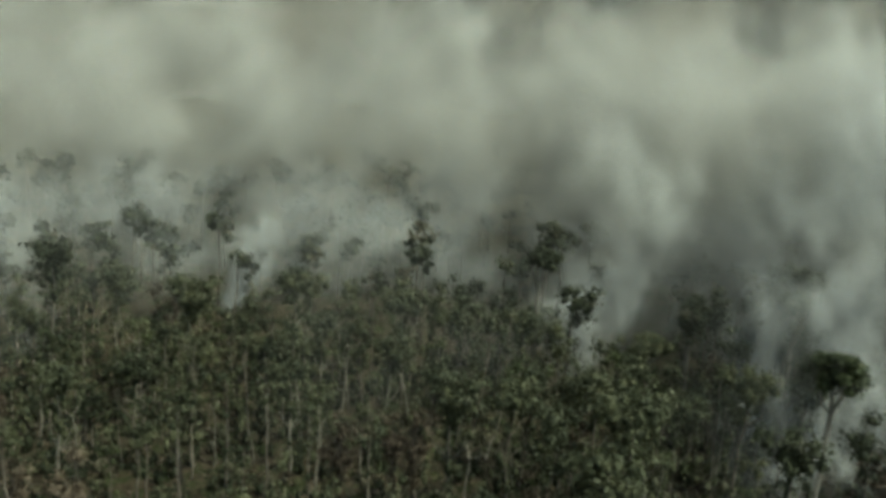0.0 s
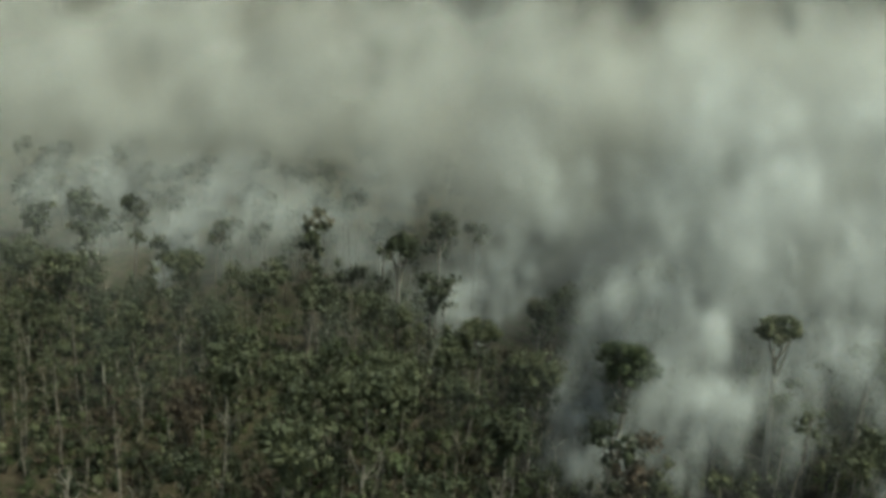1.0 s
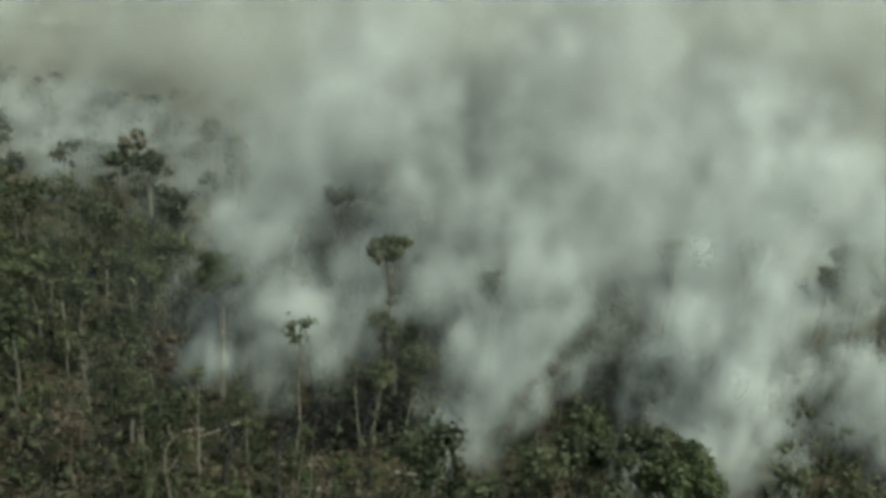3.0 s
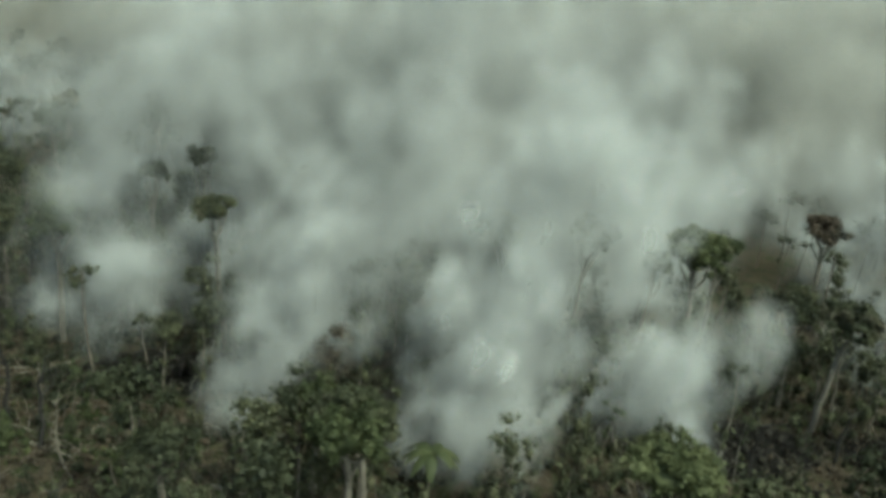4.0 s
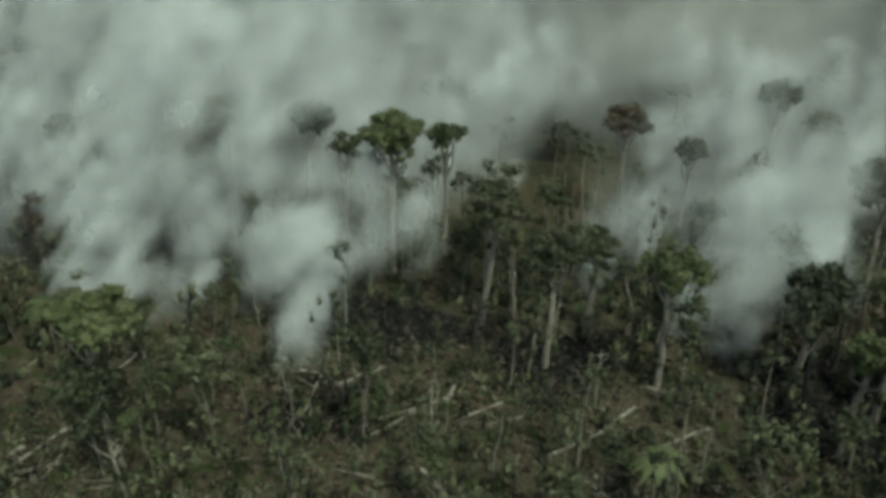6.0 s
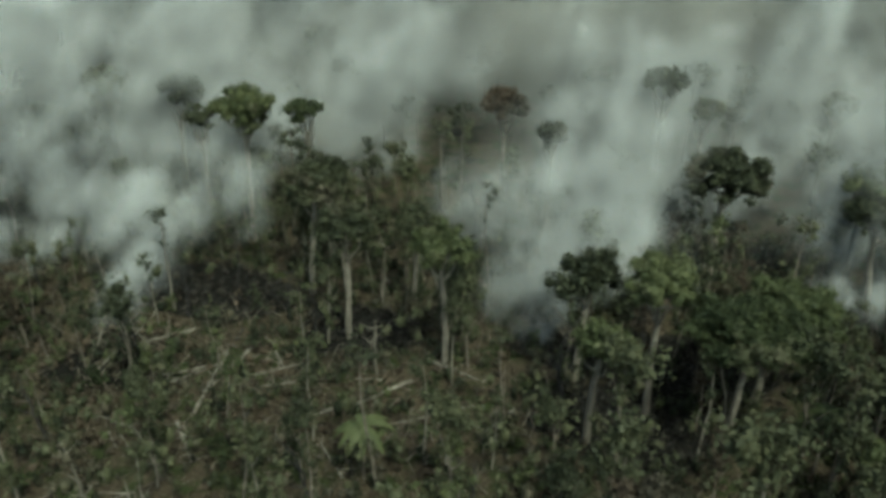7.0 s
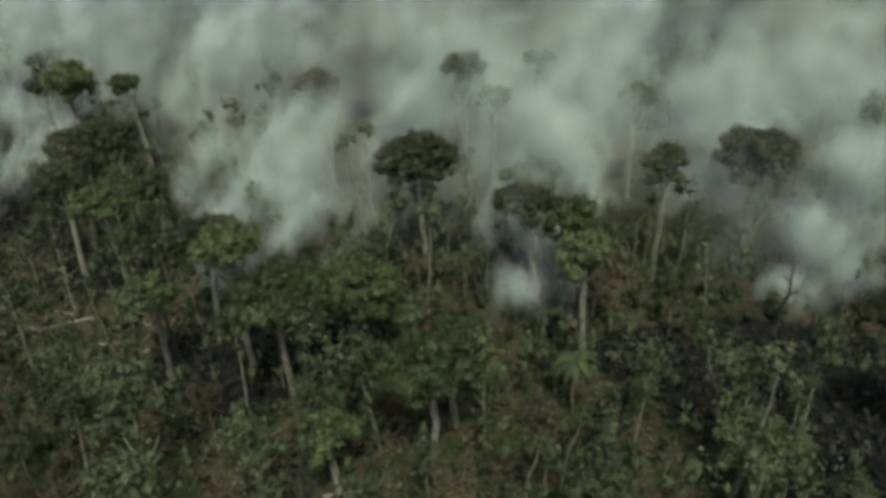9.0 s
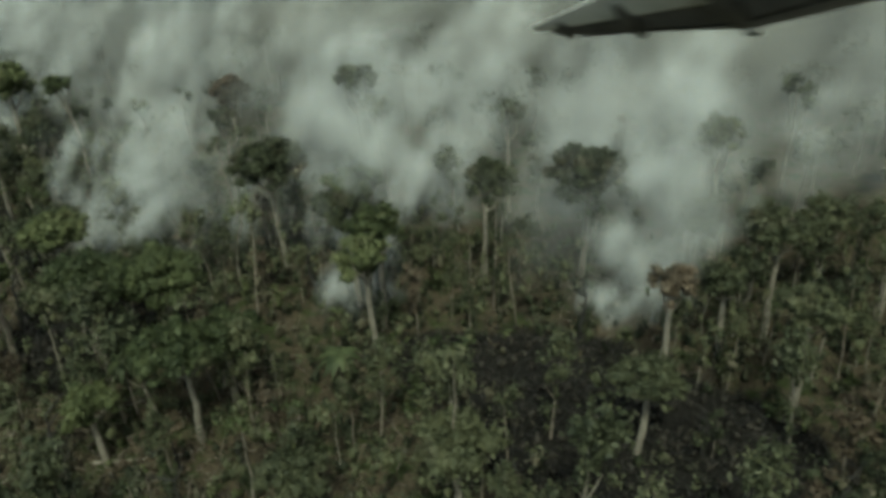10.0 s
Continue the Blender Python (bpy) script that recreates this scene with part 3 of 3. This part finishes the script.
def log_of(g, n):
    z = np.linspace(0, 1, 6)
    p = np.stack([(z - 0.5) * n, np.cumsum(g.normal(0, 0.1, 6)), 0.28 + g.uniform(0, 0.5) * z], -1)
    bits = [tube(p, np.linspace(0.3, 0.12, 6), 7)]
    for _ in range(4):
        s = p[g.integers(2, 6)]
        tip = s + [g.uniform(0.2, 1.4), g.uniform(-1.6, 1.6), g.uniform(0.2, 1.2)]
        bits.append(tube(np.array([s, (s + tip) / 2, tip]), [0.1, 0.07, 0.03], 5))
    return joined(bits)


LOGS = []
for k, n in enumerate((9, 7, 12, 6, 8)):
    g = g_of(800 + k)
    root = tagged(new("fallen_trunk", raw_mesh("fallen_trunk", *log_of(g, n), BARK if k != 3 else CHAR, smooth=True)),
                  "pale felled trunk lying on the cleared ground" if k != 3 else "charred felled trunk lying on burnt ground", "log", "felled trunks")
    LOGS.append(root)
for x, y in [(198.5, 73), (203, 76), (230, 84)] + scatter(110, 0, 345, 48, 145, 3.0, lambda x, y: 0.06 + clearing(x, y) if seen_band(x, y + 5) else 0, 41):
    set_at(LOGS[3] if blackened(x, y) > 0.3 else rr.choice(LOGS), x, y, rr.uniform(0.6, 1.1), rr.uniform(0, 6.3))


# ---- smoke ----
def wisps(centres, axes, radii, dens, g, along):
    """Domed wisps, dense in the middle and thinning to nothing at the rim."""
    n = len(centres)
    ax = unit(axes)
    u = np.asarray(along, float) + g.normal(0, 0.3, (n, 3))
    u = unit(u - (u * ax).sum(1, keepdims=True) * ax)
    v = np.cross(ax, u) * 0.78
    u = u * 1.5
    vs, ds, sides = [centres[:, None]], [dens[:, None]], 9
    a = np.linspace(0, 2 * np.pi, sides, endpoint=False)
    shape = g.uniform(0.8, 1.2, (n, sides))
    for q, k, weight in ((0.34, 0.02, 0.84), (0.67, 0.07, 0.34), (1.0, 0.14, 0.0)):
        w = radii[:, None] * q * (1 + (shape - 1) * q)
        ring = centres[:, None] + w[..., None] * (np.cos(a)[None, :, None] * u[:, None] + np.sin(a)[None, :, None] * v[:, None]) - (radii * k)[:, None, None] * ax[:, None]
        vs.append(ring)
        ds.append(np.repeat(dens[:, None] * weight, sides, 1))
    verts, den = np.concatenate(vs, 1), np.concatenate(ds, 1)
    tri = [[0, 1 + i, 1 + (i + 1) % sides] for i in range(sides)]
    for o in (1, 1 + sides):
        for i in range(sides):
            p, q, r, t = o + i, o + (i + 1) % sides, o + sides + i, o + sides + (i + 1) % sides
            tri += [[p, r, t], [p, t, q]]
    f = (np.arange(n)[:, None, None] * (1 + 3 * sides) + np.array(tri)[None]).reshape(-1, 3)
    return verts.reshape(-1, 3), f, den.ravel()


def puffs(spots, g, each=15, grain=0.6, rise=0.3, along=(0.5, 0.2, 0.6)):
    """Billows: balls of wisps that face outward. spots: (centre, radius, density)."""
    cs, axs, rs, ds = [], [], [], []
    for c, r, dn in spots:
        d = unit(g.normal(0, 1, (each, 3)))
        q = g.uniform(0.05, 1.0, (each, 1)) ** 0.6
        cs.append(np.asarray(c) + d * q * r * [1, 1, 0.9])
        axs.append(d * 0.45 + g.normal(0, 0.25, (each, 3)) + [0.0, -1.0, rise])
        rs.append(r * grain * g.uniform(0.7, 1.3, each))
        ds.append(np.full(each, dn) * g.uniform(0.6, 1.3, each))
    return wisps(np.concatenate(cs), np.concatenate(axs), np.concatenate(rs), np.concatenate(ds), g, along)


def plume(x, y, top, lean, r0, r1, dens, seed, label):
    g, spots = np.random.default_rng(seed), []
    z, s = 1.0, 0
    while z < top:
        q = z / top
        r = r0 + (r1 - r0) * q ** 0.8
        for _ in range(3):
            c = np.array([x + lean[0] * z + g.normal(0, r * 0.6), y + lean[1] * z + g.normal(0, r * 0.6), max(0.5, z + g.normal(0, r * 0.35)) + r * 0.4])
            spots.append((c, r * g.uniform(0.6, 1.0), dens * (1.15 - 0.35 * q) * (0.5 + 0.5 * min(1.0, 3 * q))))
        z += r * 0.55
    root = tagged(new("smoke_plume"), label, "smoke", "smoke plumes over the fires")
    for k in range(0, len(spots), 6):
        v, f, d = puffs(spots[k:k + 6], g, along=(lean[0], lean[1], 1.0))
        tagged(part("billow", raw_mesh("billow", v, f, SMOKE, d, True), root), kind="stuff")


for k, (x, y, top, lean, r0, r1, dens) in enumerate(FIRES):
    plume(x, y, top, lean, r0, r1, dens, 900 + k, "white wood smoke rising and leaning from a fire in the trees")


def bank(name, material, seed, count, x0, x1, near, far, z0, z1, r0, r1, dens, each, label, rise=0.5):
    g, spots = np.random.default_rng(seed), []
    for _ in range(count):
        x = g.uniform(x0, x1)
        y = np.interp(x, [-150, -20, 30, 80, 100, 130, 170, 210, 250, 290, 330, 420], [215, 225, 228, 190, 150, 125, 123, 134, 148, 158, 186, 205]) + g.uniform(near, far)
        r = g.uniform(r0, r1)
        spots.append((np.array([x, y, g.uniform(z0, z1) + r * 0.4]), r, dens * g.uniform(0.6, 1.2)))
    v, f, d = puffs(spots, g, each, 0.6, rise)
    tagged(new(name, raw_mesh(name, v, f, material, d, True)), label, "smoke", kind="stuff")


bank("smoke_haze", SMOKE, 71, 190, -120, 400, -22, 60, 1, 22, 8, 14, 0.10, 11, "thin blue-grey smoke drifting between the crowns")
bank("smoke_veil", SMOKE, 74, 40, -60, 135, -85, -5, 1, 24, 12, 19, 0.012, 8, "faint haze of smoke hanging in the forest")
bank("smoke_veil", SMOKE, 76, 40, 225, 310, -36, 2, 1, 17, 8, 14, 0.05, 9, "thin smoke veiling the trees round the fires")
bank("smoke_bank", SMOKE_FAR, 72, 230, -160, 480, 14, 150, 4, 58, 14, 26, 0.26, 13, "thick grey smoke bank drifting over the forest")
bank("smoke_drift", SMOKE_FAR, 75, 110, 110, 350, 22, 110, 4, 44, 15, 26, 0.24, 12, "pale smoke drifting away over the treetops")
bank("smoke_wall", SMOKE_BROWN, 73, 110, -450, 750, 180, 380, 5, 115, 26, 46, 0.3, 13, "tall grey-brown wall of smoke hiding the horizon", 0.1)


def curtain():
    """The far edge of the smoke, an arc beyond everything else, up to the haze overhead."""
    m = smoke_far_edge()
    a = np.linspace(-1.9, 1.9, 49)
    z = np.array([-5.0, 60.0, 160.0, 300.0, 480.0, 700.0])
    x, r = np.meshgrid(a, 900 - 0.25 * z, indexing="ij")
    v = np.stack([180 + np.sin(x) * r, 60 + np.cos(x) * r, np.broadcast_to(z, x.shape)], -1).reshape(-1, 3)
    i, j = np.meshgrid(np.arange(len(a) - 1), np.arange(len(z) - 1), indexing="ij")
    q = np.stack([i * 6 + j, i * 6 + j + 1, (i + 1) * 6 + j + 1, (i + 1) * 6 + j], -1).reshape(-1, 4)
    tagged(new("backdrop", raw_mesh("backdrop", v, q, m, smooth=True)), "pale brown-grey smoke hiding the far distance", "backdrop", kind="structure")


curtain()

# ---- the aircraft's wing, where it is at the end of the flight ----
PAINT = solid("weathered_wing_paint", [(0.3, (0.46, 0.48, 0.47)), (0.6, (0.60, 0.62, 0.61)), (0.85, (0.68, 0.70, 0.69))], 0.9, 0.45, 0.08)
SOOT = solid("oily_dark_paint", [(0.3, (0.05, 0.05, 0.05)), (0.6, (0.11, 0.11, 0.107)), (0.85, (0.2, 0.2, 0.19))], 2.0, 0.55, 0.15)
STEEL = solid("dark_steel", [(0.3, (0.03, 0.03, 0.03)), (0.7, (0.08, 0.08, 0.08))], 6.0, 0.4, 0.1, 0.7)


def slab(stations, thick):
    """A panel lofted through stations (rear edge, front edge), rounded in front, thin behind, as quads."""
    c = np.array([0.0, 0.1, 0.3, 0.55, 0.8, 0.95, 1.0])
    t = np.array([0.05, 0.25, 0.6, 0.95, 1.0, 0.6, 0.1])
    up, rings = np.array([0.33, 0.93, 0.14]), []
    for (rear, front), th in zip(stations, thick):
        low = np.array(rear) + (np.array(front) - np.array(rear)) * c[:, None]
        rings.append(np.concatenate([low - up * (th * t * 0.35)[:, None], (low + up * (th * t * 0.65 + 0.004)[:, None])[::-1]]))
    n, v = len(rings[0]), np.concatenate(rings)
    q = [[i * n + j, i * n + (j + 1) % n, (i + 1) * n + (j + 1) % n, (i + 1) * n + j] for i in range(len(rings) - 1) for j in range(n)]
    ends = [[o + j, o + j + 1, o + n - 2 - j, o + n - 1 - j] for o in (0, (len(rings) - 1) * n) for j in range(n // 2 - 1)]
    return v, np.array(q + ends)


def wing():
    root = tagged(new("aircraft_wing"), "weathered pale grey aircraft wing underside with dark oily streaks", "wing")
    tip, mid, near = np.array([1.16, 2.43, -9.0]), np.array([2.18, 1.54, -5.5]), np.array([2.22, 1.154, -3.4])
    chord = np.array([0.80, -0.14, -0.92])
    at = lambda s: tip + (mid - tip) * s if s <= 1 else mid + (near - mid) * (s - 1)
    wide = lambda s: 0.22 + 0.78 * min(s, 1.0) + 0.08 * max(0.0, s - 1)
    edge = lambda s, k: at(s) - chord * wide(s) * k
    for name, s0, s1 in (("wing_tip", 0.0, 0.16), ("wing_skin", 0.163, 1.0), ("wing_skin", 1.004, 2.0)):
        panel = slab([(edge(s, 1.0), edge(s, 0.46)) for s in (s0, s1)], [0.03 + 0.11 * min(s, 1.3) for s in (s0, s1)])
        part(name, raw_mesh(name, *panel, PAINT, smooth=True), root, "pale grey riveted wing skin" if name == "wing_skin" else "")
    for name, s0, s1 in (("aileron", 0.10, 0.50), ("aileron", 0.505, 0.99), ("flap", 1.01, 2.0)):
        panel = slab([(edge(s, 0.45), edge(s, 0.0)) for s in (s0, s1)], [0.03 + 0.05 * min(s, 1.3) for s in (s0, s1)])
        part(name, raw_mesh(name, *panel, SOOT, smooth=True), root, "dark sooty movable panel")
    down = np.array([-0.33, -0.93, -0.14])
    for s in (0.22, 0.62, 1.05):
        k = 0.35 + 0.5 * s
        loop = np.array([edge(s, 0.16 - 0.17 * k * math.cos(x)) + down * (0.03 + 0.09 * k * math.sin(x)) for x in np.linspace(-0.3, 3.3, 9)])
        part("hinge_bracket", raw_mesh("hinge_bracket", *tube(loop, np.full(9, 0.016), 6), STEEL, smooth=True), root, "dark curved steel hinge bracket")
        z = np.linspace(0, 1, 8)
        q = np.array([edge(s + 0.05 * a, 0.15 + 0.7 * a) + down * (0.02 + 0.06 * k) for a in z])
        pod = tube(q, 0.012 + 0.085 * k * np.sin(np.pi * np.linspace(0.04, 0.97, 8)), 8)
        part("hinge_fairing", raw_mesh("hinge_fairing", *pod, SOOT, smooth=True), root, "dark oil-streaked hinge fairing")
    # a thin steel tube added to draw the dark gap line along the aileron
    rod = np.array([edge(s, 0.235) + down * 0.07 for s in np.linspace(0.3, 1.9, 8)])
    part("gap_line", raw_mesh("gap_line", *tube(rod, np.full(8, 0.012), 6), STEEL, smooth=True), root, "thin dark line of the gap between wing and aileron")
    t, eye, target, roll = PATH[-1]
    root.matrix_basis = look(eye, target, roll)

wing()
